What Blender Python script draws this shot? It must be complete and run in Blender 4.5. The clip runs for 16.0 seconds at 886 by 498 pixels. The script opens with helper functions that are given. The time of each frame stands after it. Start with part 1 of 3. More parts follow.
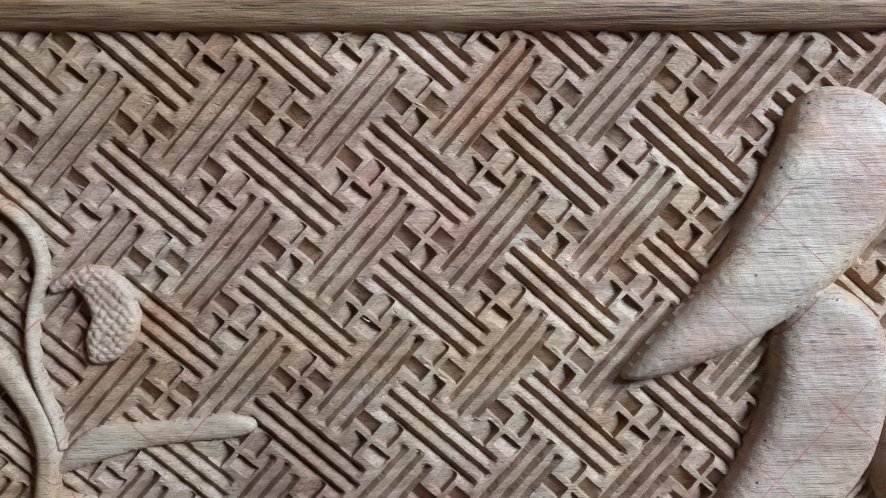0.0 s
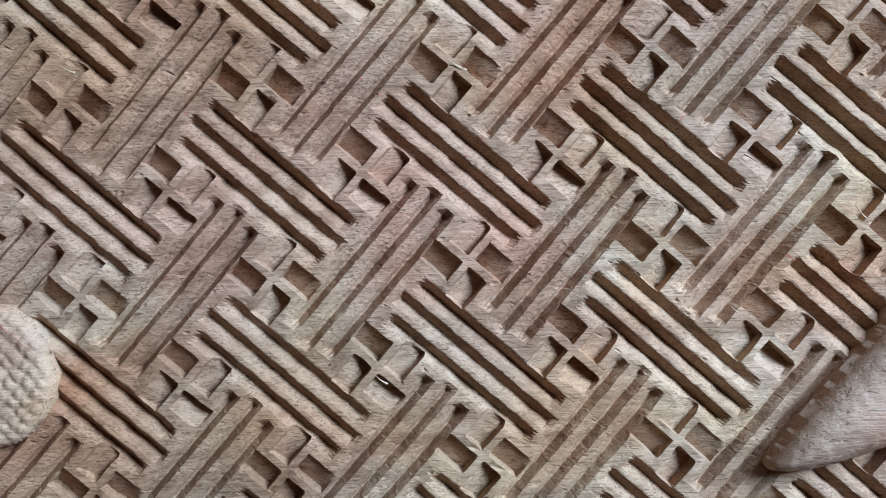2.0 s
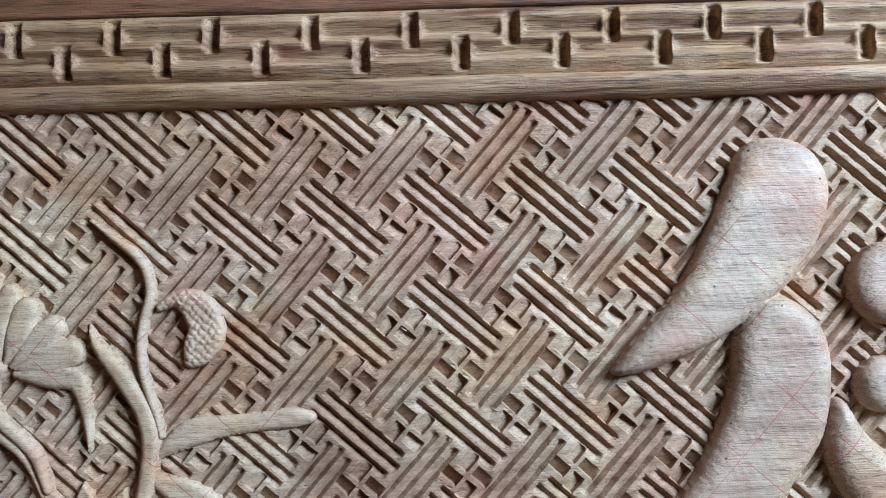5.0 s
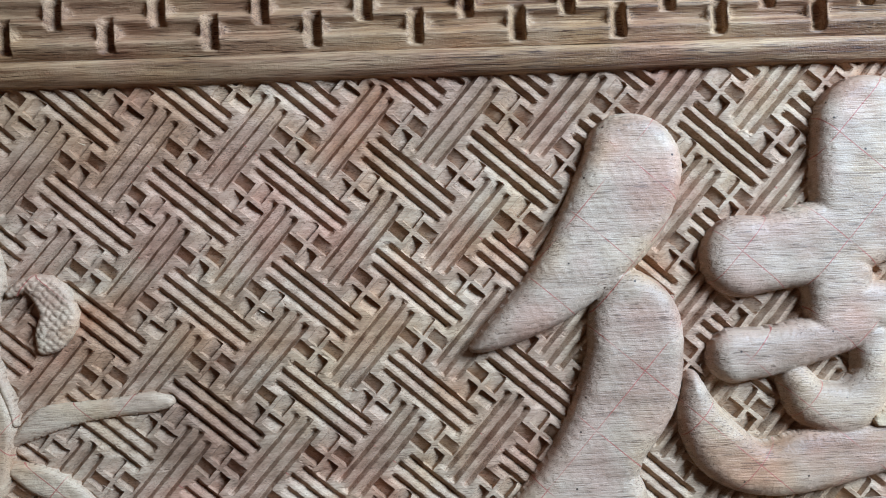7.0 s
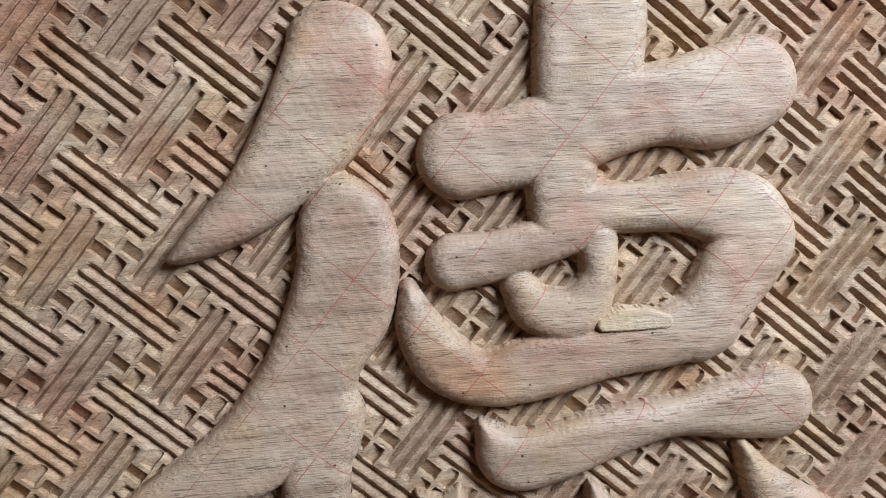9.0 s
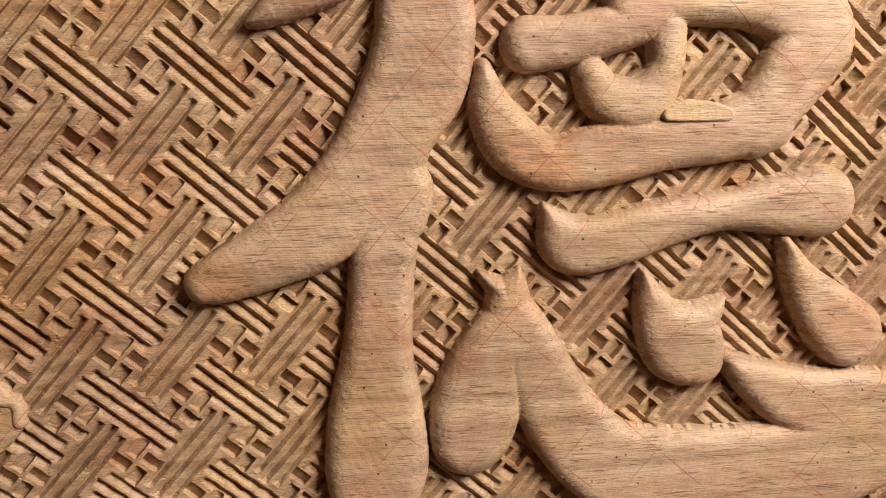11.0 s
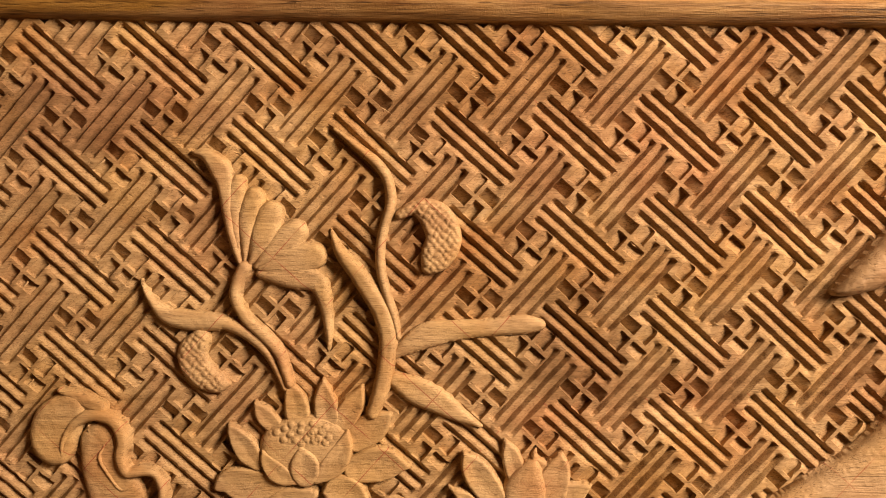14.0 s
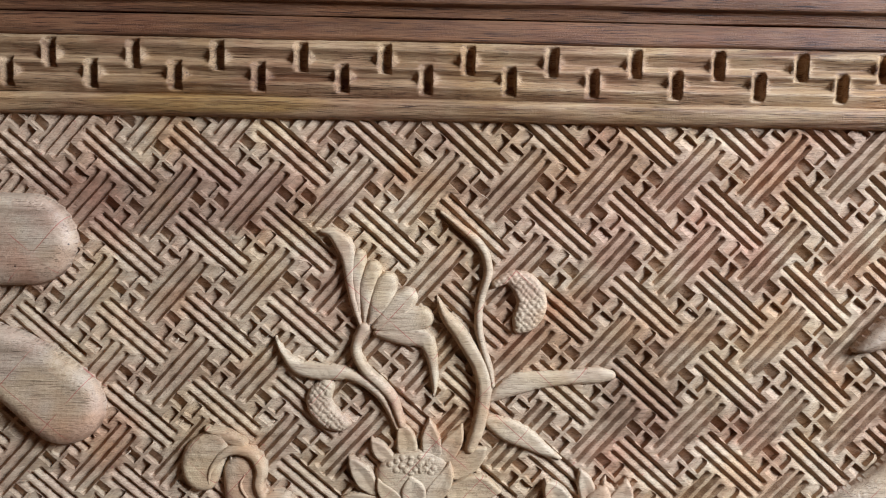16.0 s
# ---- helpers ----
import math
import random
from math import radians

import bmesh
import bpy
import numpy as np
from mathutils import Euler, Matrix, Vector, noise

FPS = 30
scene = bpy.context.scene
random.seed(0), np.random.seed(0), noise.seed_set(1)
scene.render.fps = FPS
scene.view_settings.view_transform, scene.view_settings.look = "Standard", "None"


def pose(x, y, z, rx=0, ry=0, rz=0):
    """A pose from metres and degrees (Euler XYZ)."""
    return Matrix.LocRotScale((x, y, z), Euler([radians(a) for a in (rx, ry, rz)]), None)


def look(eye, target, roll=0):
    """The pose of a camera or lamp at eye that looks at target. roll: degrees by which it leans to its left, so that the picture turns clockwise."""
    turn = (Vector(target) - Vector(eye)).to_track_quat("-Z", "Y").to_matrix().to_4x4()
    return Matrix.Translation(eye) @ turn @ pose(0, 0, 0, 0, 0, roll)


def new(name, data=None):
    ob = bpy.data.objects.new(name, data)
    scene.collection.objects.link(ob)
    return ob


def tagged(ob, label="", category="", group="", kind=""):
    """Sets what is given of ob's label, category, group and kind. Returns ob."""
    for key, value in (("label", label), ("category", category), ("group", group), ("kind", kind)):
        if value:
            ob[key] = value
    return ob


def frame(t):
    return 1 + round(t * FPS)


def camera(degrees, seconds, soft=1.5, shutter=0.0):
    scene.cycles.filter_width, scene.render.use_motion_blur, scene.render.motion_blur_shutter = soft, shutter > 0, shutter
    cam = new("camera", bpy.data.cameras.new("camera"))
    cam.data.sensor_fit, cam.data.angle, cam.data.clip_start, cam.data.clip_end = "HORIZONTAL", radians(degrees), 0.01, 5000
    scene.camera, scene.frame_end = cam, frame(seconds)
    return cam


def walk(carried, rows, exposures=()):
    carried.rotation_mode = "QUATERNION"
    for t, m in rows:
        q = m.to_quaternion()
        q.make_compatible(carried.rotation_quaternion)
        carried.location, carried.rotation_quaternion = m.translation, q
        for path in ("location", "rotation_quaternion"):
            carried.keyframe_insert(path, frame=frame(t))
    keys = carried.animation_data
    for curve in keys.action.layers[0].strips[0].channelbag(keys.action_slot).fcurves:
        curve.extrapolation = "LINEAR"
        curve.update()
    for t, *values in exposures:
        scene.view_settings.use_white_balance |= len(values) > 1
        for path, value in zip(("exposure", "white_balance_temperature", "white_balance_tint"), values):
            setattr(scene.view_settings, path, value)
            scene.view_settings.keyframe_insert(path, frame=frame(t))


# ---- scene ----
cam = camera(57.0, 16.0, soft=1.0)
EXPOSURES = [(0.0, 0.2, 4600, -2), (2.5, 0.3, 4520, -2), (5.5, 0.4, 4480, -3), (7.0, 0.22, 4560, -2), (8.2, -0.08, 4900, 1), (10.3, 0.0, 6800, 13), (11.5, 0.12, 9200, 22), (12.5, 0.14, 13500, 26), (13.5, 0.12, 24000, 31), (14.6, 0.52, 8800, 20), (16.0, 0.6, 5200, 2)]
PATH = [
    (0, (-0.0083, -0.4846, 1.5320), (0.0091, 0.5113, 1.4430), -0.24),
    (0.5, (0.0050, -0.4394, 1.5505), (-0.0049, 0.5600, 1.5162), -1.15),
    (1, (-0.0110, -0.3906, 1.5298), (-0.0311, 0.6080, 1.4811), -0.96),
    (1.5, (-0.0024, -0.3454, 1.5189), (-0.0215, 0.6537, 1.4818), -0.93),
    (2, (-0.0126, -0.3318, 1.5064), (-0.0367, 0.6677, 1.4872), -0.91),
    (2.5, (-0.0144, -0.3758, 1.5161), (-0.0351, 0.6240, 1.5124), -1.03),
    (3, (-0.0154, -0.4660, 1.5213), (-0.0288, 0.5339, 1.5301), -1.39),
    (3.2, (-0.0153, -0.4897, 1.5183), (-0.0315, 0.5101, 1.5341), -1.60),
    (5.3, (-0.0046, -0.6180, 1.4882), (-0.0200, 0.3815, 1.5159), -1.24),
    (5.5, (-0.0093, -0.6168, 1.4940), (-0.0004, 0.3831, 1.5043), -1.33),
    (6, (0.0150, -0.6120, 1.4986), (0.0265, 0.3879, 1.4980), -1.89),
    (6.5, (0.0389, -0.6135, 1.5028), (0.0602, 0.3863, 1.4957), -2.15),
    (7, (0.0739, -0.6117, 1.4996), (0.1019, 0.3877, 1.4798), -2.23),
    (7.5, (0.1470, -0.5918, 1.4873), (0.1644, 0.4072, 1.4458), -2.41),
    (8, (0.2316, -0.5733, 1.5019), (0.2904, 0.4204, 1.4063), -2.78),
    (8.2, (0.2569, -0.5656, 1.4916), (0.3236, 0.4279, 1.3985), -3.43),
    (10.3, (0.2068, -0.6061, 1.4410), (0.3309, 0.3785, 1.3177), -1.36),
    (10.5, (0.1939, -0.6043, 1.4170), (0.3257, 0.3786, 1.2884), -1.28),
    (11, (0.1630, -0.5951, 1.3665), (0.2971, 0.3772, 1.1748), -0.44),
    (11.5, (0.1118, -0.5782, 1.3429), (0.2439, 0.3881, 1.1222), 0.25),
    (12, (0.0533, -0.5885, 1.3715), (0.1843, 0.3835, 1.1762), 0.25),
    (12.5, (0.0011, -0.6024, 1.3828), (0.0962, 0.3811, 1.2288), 0.30),
    (13, (-0.0715, -0.6131, 1.4148), (-0.0239, 0.3772, 1.2843), 1.09),
    (13.5, (-0.1301, -0.6201, 1.4400), (-0.1097, 0.3754, 1.3475), 0.71),
    (14, (-0.1852, -0.6421, 1.4789), (-0.2012, 0.3560, 1.4197), 0.81),
    (14.5, (-0.2277, -0.6626, 1.5068), (-0.2698, 0.3354, 1.4601), 0.91),
    (15, (-0.2661, -0.6822, 1.5137), (-0.2858, 0.3158, 1.4534), 1.56),
    (15.5, (-0.2742, -0.7253, 1.5638), (-0.2674, 0.2715, 1.4841), 1.12),
    (16, (-0.2856, -0.7546, 1.5828), (-0.2776, 0.2393, 1.4729), 1.17),
]
walk(cam, [(t, look(eye, target, roll)) for t, eye, target, roll in PATH], EXPOSURES)

# ---- light ----
WINDOW = (1.45, -1.22, 2.38)  # middle of the high workshop window; daylight falls in from the upper right
world = bpy.data.worlds.new("world")
scene.world = world
world.use_nodes = True
wn = world.node_tree
sky = wn.nodes.new("ShaderNodeTexSky")
sky.sky_type, sky.sun_disc = "NISHITA", False
sky.sun_elevation, sky.sun_rotation = radians(40), radians(-60)
wn.nodes["Background"].inputs["Strength"].default_value = 0.03
wn.links.new(sky.outputs["Color"], wn.nodes["Background"].inputs["Color"])
day = new("window_daylight", bpy.data.lights.new("window_daylight", "AREA"))
day.data.shape, day.data.size, day.data.size_y = "RECTANGLE", 0.85, 0.75
day.data.energy, day.data.color = 97.0, (0.885, 0.93, 0.985)
day.matrix_world = look((1.42, WINDOW[1], WINDOW[2]), (0.0, -0.25, 1.45))


# ---- materials ----
def layout_lines(n, l, geo, patchy):
    """Thin red layout lines drawn on the untouched top of the board, worn away in places."""
    sep = n.new("ShaderNodeSeparateXYZ")
    l.new(geo.outputs["Position"], sep.inputs[0])

    def calc(op, *args):
        node = n.new("ShaderNodeMath")
        node.operation = op
        for s, v in zip(node.inputs, args):
            if hasattr(v, "is_linked"):
                l.new(v, s)
            else:
                s.default_value = v
        return node.outputs[0]

    inv = np.linalg.inv(np.array((STEP_U, STEP_V)).T)
    found = None
    for row in inv:
        shift = -float(row @ ORIGIN)
        at = calc("ADD", calc("ADD", calc("MULTIPLY", sep.outputs["X"], float(row[0])), calc("MULTIPLY", sep.outputs["Z"], float(row[1]))), shift)
        off = calc("ABSOLUTE", calc("SUBTRACT", calc("FRACT", calc("DIVIDE", at, 6.0)), 0.5))
        line = calc("LESS_THAN", off, 0.0065)
        found = line if found is None else calc("MAXIMUM", found, line)
    top = calc("LESS_THAN", sep.outputs["Y"], 0.0008)
    worn = n.new("ShaderNodeMapRange")
    worn.inputs[1].default_value, worn.inputs[2].default_value, worn.inputs[4].default_value = 0.36, 0.56, 0.8
    l.new(patchy, worn.inputs[0])
    return calc("MULTIPLY", calc("MULTIPLY", found, top), worn.outputs[0])


# repeat of the diagonal fret, in sixths, on the face of the board
ORIGIN = np.array((0.0270, 1.5377))
STEP_U = np.array((0.04233, -0.03717)) / 6
STEP_V = np.array((0.03779, 0.04284)) / 6


def wood(name, light, dark, grain=1.0, pores=1.0, rough=0.62, fuzz=0.0, stain=0.0, lines=False, bump_mm=0.8, pore_long=110, band=(3.0, 60, 75), vary=0.0, specks=0.0, patches=()):
    """Raw hardwood whose grain runs along x: bands, fine streaks, short open pores, saw fuzz and blotches."""
    m = bpy.data.materials.new(name)
    m.use_nodes = True
    t = m.node_tree
    n, l = t.nodes, t.links
    bsdf = n["Principled BSDF"]
    geo = n.new("ShaderNodeNewGeometry")

    def mapped(scale, shift=0.0):
        mp = n.new("ShaderNodeMapping")
        mp.inputs["Scale"].default_value = scale
        mp.inputs["Location"].default_value = (shift, shift * 0.7, shift * 1.3)
        l.new(geo.outputs["Position"], mp.inputs["Vector"])
        return mp.outputs["Vector"]

    def noise_of(scale, detail=3.0, roughness=0.55, shift=0.0, warp=0.0):
        nz = n.new("ShaderNodeTexNoise")
        nz.inputs["Scale"].default_value = 1.0
        nz.inputs["Detail"].default_value = detail
        nz.inputs["Roughness"].default_value = roughness
        nz.inputs["Distortion"].default_value = warp
        l.new(mapped(scale, shift), nz.inputs["Vector"])
        return nz.outputs["Fac"]

    def ramp(fac, stops):
        r = n.new("ShaderNodeValToRGB")
        while len(r.color_ramp.elements) < len(stops):
            r.color_ramp.elements.new(0.5)
        for e, (p, c) in zip(r.color_ramp.elements, stops):
            e.position, e.color = p, (*c, 1) if len(c) == 3 else c
        l.new(fac, r.inputs["Fac"])
        return r.outputs["Color"]

    def mix(kind, fac, a, b):
        x = n.new("ShaderNodeMix")
        x.data_type, x.blend_type = "RGBA", kind
        for s, v in ((x.inputs["Factor"], fac), (x.inputs[6], a), (x.inputs[7], b)):
            if hasattr(v, "is_linked"):
                l.new(v, s)
            else:
                s.default_value = v
        return x.outputs[2]

    bands = noise_of(band, 4.0, 0.6, 1.3, 1.1)
    mid = tuple((a * 0.6 + b * 0.4) for a, b in zip(light, dark))
    col = ramp(bands, [(0.32, dark), (0.5, mid), (0.68, light)])
    streak = noise_of((26, 600, 700), 3.0, 0.6, 4.0, 1.2)
    col = mix("MULTIPLY", 0.75 * grain, col, ramp(streak, [(0.36, (0.48, 0.40, 0.33)), (0.58, (1, 1, 1))]))
    pore = noise_of((pore_long, 1300, 1500), 1.0, 0.5, 9.0)
    patch = noise_of((20, 60, 70), 2.0, 0.5, 15.0)
    bias = n.new("ShaderNodeMath")
    bias.operation = "MULTIPLY_ADD"
    l.new(patch, bias.inputs[0])
    bias.inputs[1].default_value = 0.30
    l.new(pore, bias.inputs[2])
    shifted = n.new("ShaderNodeMath")
    shifted.operation = "SUBTRACT"
    l.new(bias.outputs[0], shifted.inputs[0])
    shifted.inputs[1].default_value = 0.15
    pore = shifted.outputs[0]
    col = mix("MULTIPLY", 0.85 * pores, col, ramp(pore, [(0.33, (0.14, 0.09, 0.065)), (0.385, (1, 1, 1))]))
    blot = noise_of((9, 9, 9), 4.0, 0.6, 20.0)
    col = mix("MULTIPLY", 0.55, col, ramp(blot, [(0.3, (0.72, 0.66, 0.60)), (0.6, (1.0, 1.0, 1.0))]))
    hue = noise_of((16, 16, 16), 2.0, 0.5, 41.0)
    col = mix("MULTIPLY", 0.8, col, ramp(hue, [(0.34, (1.0, 0.93, 0.78)), (0.5, (1, 1, 1)), (0.66, (0.94, 0.84, 0.84))]))
    for cx, cz, rx, rz, tint, strength in patches:
        mp = n.new("ShaderNodeMapping")
        mp.vector_type = "TEXTURE"
        mp.inputs["Location"].default_value = (cx, 0, cz)
        mp.inputs["Scale"].default_value = (rx, 1.0, rz)
        l.new(geo.outputs["Position"], mp.inputs["Vector"])
        ball = n.new("ShaderNodeTexGradient")
        ball.gradient_type = "SPHERICAL"
        l.new(mp.outputs["Vector"], ball.inputs["Vector"])
        edge = n.new("ShaderNodeMath")
        edge.operation = "MULTIPLY_ADD"
        l.new(noise_of((22, 22, 60), 4.0, 0.6, cx * 50), edge.inputs[0])
        edge.inputs[1].default_value = 1.6
        l.new(ball.outputs["Fac"], edge.inputs[2])
        fade = ramp(edge.outputs[0], [(0.0, (0, 0, 0)), (1.0, (0, 0, 0))])
        fade.node.color_ramp.elements[0].position, fade.node.color_ramp.elements[1].position = 0.70, 1.35
        fade.node.color_ramp.elements[1].color = (1, 1, 1, 1)
        inside = n.new("ShaderNodeMath")
        inside.operation = "MULTIPLY"
        l.new(fade, inside.inputs[0])
        soft_in = n.new("ShaderNodeMapRange")
        soft_in.inputs[2].default_value, soft_in.inputs[4].default_value = 0.35, strength
        l.new(ball.outputs["Fac"], soft_in.inputs[0])
        l.new(soft_in.outputs[0], inside.inputs[1])
        col = mix("MULTIPLY", inside.outputs[0], col, (*tint, 1))
    if vary:
        info = n.new("ShaderNodeObjectInfo")
        col = mix("MULTIPLY", vary, col, ramp(info.outputs["Random"], [(0.0, (0.66, 0.60, 0.55)), (0.5, (0.92, 0.90, 0.88)), (1.0, (1.0, 1.0, 1.0))]))
    if specks:
        vor = n.new("ShaderNodeTexVoronoi")
        vor.inputs["Scale"].default_value = 1.0
        l.new(mapped((55, 60, 60), 3.0), vor.inputs["Vector"])
        col = mix("MULTIPLY", specks, col, ramp(vor.outputs["Distance"], [(0.04, (0.06, 0.04, 0.03)), (0.065, (1, 1, 1))]))
    if stain:
        red = noise_of((14, 14, 14), 3.0, 0.5, 33.0)
        col = mix("MULTIPLY", stain, col, ramp(red, [(0.50, (1, 1, 1)), (0.72, (0.86, 0.56, 0.44))]))
    if lines:
        col = mix("MIX", layout_lines(n, l, geo, noise_of((40, 40, 40), 2.0, 0.5, 70.0)), col, (0.30, 0.075, 0.05, 1))
    l.new(col, bsdf.inputs["Base Color"])
    bsdf.inputs["Roughness"].default_value = rough
    bsdf.inputs["Specular IOR Level"].default_value = 0.3
    bump = n.new("ShaderNodeBump")
    bump.inputs["Strength"].default_value = 1.0
    bump.inputs["Distance"].default_value = bump_mm / 1000
    hsum = n.new("ShaderNodeMath")
    hsum.operation = "ADD"
    l.new(streak, hsum.inputs[0])
    tool = noise_of((520, 640, 640), 3.0, 0.7, 50.0)
    scaled = n.new("ShaderNodeMath")
    scaled.operation = "MULTIPLY"
    scaled.inputs[1].default_value = 0.6 + fuzz
    l.new(tool, scaled.inputs[0])
    l.new(scaled.outputs[0], hsum.inputs[1])
    l.new(hsum.outputs[0], bump.inputs["Height"])
    l.new(bump.outputs["Normal"], bsdf.inputs["Normal"])
    return m


def plaster(name, colour):
    m = bpy.data.materials.new(name)
    m.use_nodes = True
    n, l = m.node_tree.nodes, m.node_tree.links
    nz = n.new("ShaderNodeTexNoise")
    nz.inputs["Scale"].default_value, nz.inputs["Detail"].default_value = 6.0, 6.0
    r = n.new("ShaderNodeValToRGB")
    r.color_ramp.elements[0].color = (*[c * 0.8 for c in colour], 1)
    r.color_ramp.elements[1].color = (*colour, 1)
    l.new(nz.outputs["Fac"], r.inputs["Fac"])
    l.new(r.outputs["Color"], n["Principled BSDF"].inputs["Base Color"])
    n["Principled BSDF"].inputs["Roughness"].default_value = 0.85
    return m


WOOD_FRET = wood("carved_wood_fret", (0.52, 0.37, 0.235), (0.33, 0.215, 0.125), 0.75, 0.6, 0.7, 0.2, 0.6, True, 0.4, 130, (6.0, 50, 60), 0.6, 0.0,
                 ((-0.53, 1.542, 0.20, 0.04, (0.55, 0.43, 0.42), 0.7), (-0.07, 1.545, 0.17, 0.08, (0.93, 0.80, 0.79), 0.6),
                  (-0.19, 1.42, 0.06, 0.05, (0.85, 0.68, 0.56), 0.6), (-0.09, 1.36, 0.05, 0.06, (0.55, 0.45, 0.42), 0.7), (0.16, 1.60, 0.2, 0.04, (0.70, 0.60, 0.58), 0.6),
                  (-0.21, 1.58, 0.16, 0.06, (0.70, 0.60, 0.53), 0.7), (-0.06, 1.225, 0.09, 0.06, (0.76, 0.62, 0.48), 0.7), (-0.11, 1.435, 0.13, 0.04, (0.74, 0.64, 0.57), 0.6)))
WOOD_SMOOTH = wood("carved_wood_smooth", (0.53, 0.385, 0.26), (0.33, 0.225, 0.145), 0.45, 0.7, 0.5, 0.0, 0.6, True, 0.45, 50, (3.0, 30, 40), 0.0, 0.9)
WOOD_LEAF = wood("carved_wood_leaf", (0.55, 0.40, 0.255), (0.40, 0.27, 0.165), 0.5, 0.5, 0.6, 0.3, 0.6, True, 0.45)
WOOD_RAIL = wood("carved_wood_rail", (0.50, 0.322, 0.170), (0.15, 0.067, 0.026), 1.0, 1.0, 0.5, 0.0, 0.3, False, 0.9, 40, (3.0, 60, 75), 0.0, 0.0, ((-0.49, 1.629, 0.13, 0.012, (1.0, 0.90, 0.50), 0.7),))
WOOD_DARK = wood("dark_rail_wood", (0.21, 0.092, 0.038), (0.08, 0.033, 0.013), 1.0, 1.0, 0.6, 0.0, 0.3, False, 0.7, 30)
# for torn splinters, and for the ledge, whose light it carries as colour
PALE_WOOD = wood("pale_wood_torn_and_lit", (0.56, 0.42, 0.28), (0.46, 0.33, 0.21), 0.4, 0.2, 0.75)
WOOD_BACK = wood("panel_back_wood", (0.42, 0.28, 0.17), (0.28, 0.18, 0.1))
# brown of the unseen room, set so its bounce fills shade dimly and warmly
BOUNCE_PLASTER = plaster("bounce_wall_plaster", (0.28, 0.16, 0.085))
CONCRETE = plaster("floor_concrete", (0.16, 0.10, 0.06))


# ---- small builders ----
def mesh_object(name, verts, faces, material, parent=None, label="", smooth=True):
    me = bpy.data.meshes.new(name)
    me.from_pydata(verts, [], faces)
    me.materials.append(material)
    if smooth:
        me.polygons.foreach_set("use_smooth", [True] * len(me.polygons))
    me.update()
    ob = new(name, me)
    if parent is not None:
        ob.parent = parent
    if label:
        ob["label"] = label
    return ob


def box(name, lo, hi, material, parent=None, bevel=0.0):
    bm = bmesh.new()
    bmesh.ops.create_cube(bm, size=1.0)
    for v in bm.verts:
        v.co = Vector([lo[i] + (v.co[i] + 0.5) * (hi[i] - lo[i]) for i in range(3)])
    if bevel:
        bmesh.ops.bevel(bm, geom=bm.edges[:], offset=bevel, segments=2, affect="EDGES", profile=0.6)
    me = bpy.data.meshes.new(name)
    bm.to_mesh(me)
    bm.free()
    me.materials.append(material)
    ob = new(name, me)
    if parent is not None:
        ob.parent = parent
    return ob


def wobble(x, z, seed, scale):
    """Smooth, cheap unevenness between -1 and 1 for arrays of places."""
    rs = np.random.RandomState(seed)
    out = np.zeros_like(x)
    for _ in range(5):
        a, p, k = rs.uniform(0, 2 * math.pi), rs.uniform(0, 2 * math.pi), rs.uniform(0.6, 1.7) / scale
        out += np.sin((x * math.cos(a) + z * math.sin(a)) * k * 2 * math.pi + p)
    return out / 2.6


# ---- setting ----
# unseen room added round panel and camera to shape the bounce light
X0, X1, Z0, ZR = -0.86, 0.86, 0.92, 1.620
RX0, RX1, RY0, RY1, RH = -2.4, 1.5, -2.9, 0.05, 3.1
tagged(box("floor", (RX0, RY0, -0.1), (RX1, RY1, 0.0), CONCRETE), "unseen brown concrete floor, added to close the room", "floor", kind="structure")
tagged(box("wall_north", (RX0 - 0.2, RY1, -0.1), (RX1 + 0.2, RY1 + 0.2, RH), BOUNCE_PLASTER), "unseen brown clay plaster wall, added behind the carved panel", "wall", kind="structure")
tagged(box("wall_south", (RX0 - 0.2, RY0 - 0.2, -0.1), (RX1 + 0.2, RY0, RH), BOUNCE_PLASTER), "unseen brown clay plaster wall, added for dim warm bounce", "wall", kind="structure")
tagged(box("wall_west", (RX0 - 0.2, RY0, -0.1), (RX0, RY1, RH), BOUNCE_PLASTER), "unseen brown clay plaster wall, added for dim warm bounce", "wall", kind="structure")
tagged(box("ceiling", (RX0 - 0.2, RY0 - 0.2, RH), (RX1 + 0.2, RY1 + 0.2, RH + 0.15), BOUNCE_PLASTER), "unseen brown clay plaster ceiling, added for dim warm bounce", "ceiling", kind="structure")
wy0, wy1, wz0, wz1 = WINDOW[1] - 0.62, WINDOW[1] + 0.62, WINDOW[2] - 0.55, WINDOW[2] + 0.55
for lo, hi in (((RX1, RY0, -0.1), (RX1 + 0.2, RY1, wz0)), ((RX1, RY0, wz1), (RX1 + 0.2, RY1, RH)), ((RX1, RY0, wz0), (RX1 + 0.2, wy0, wz1)), ((RX1, wy1, wz0), (RX1 + 0.2, RY1, wz1))):
    tagged(box("wall_east", lo, hi, BOUNCE_PLASTER), "unseen brown clay plaster wall, added round the window opening", "wall", kind="structure")

# ---- carved panel ----
panel = new("carved_panel")
panel.location = (0, 0, Z0)
tagged(panel, "raw brown wooden panel carved with fret, characters and lotus", "carving")
panel_back = box("panel_board", (X0, 0.0085, Z0), (X1, 0.05, 1.76), WOOD_BACK)


def adopt(ob, parent):
    """Hang a mesh made in world places under a parent without moving it."""
    ob.parent = parent
    ob.matrix_parent_inverse = Matrix.Translation(-parent.location)
    return ob


adopt(panel_back, panel)

# the fret: a diagonal key lattice; places in units of a sixth of its repeat
PIT_IN, PIT_SHORT, PIT_LONG = 0.15, 1.22, 1.74
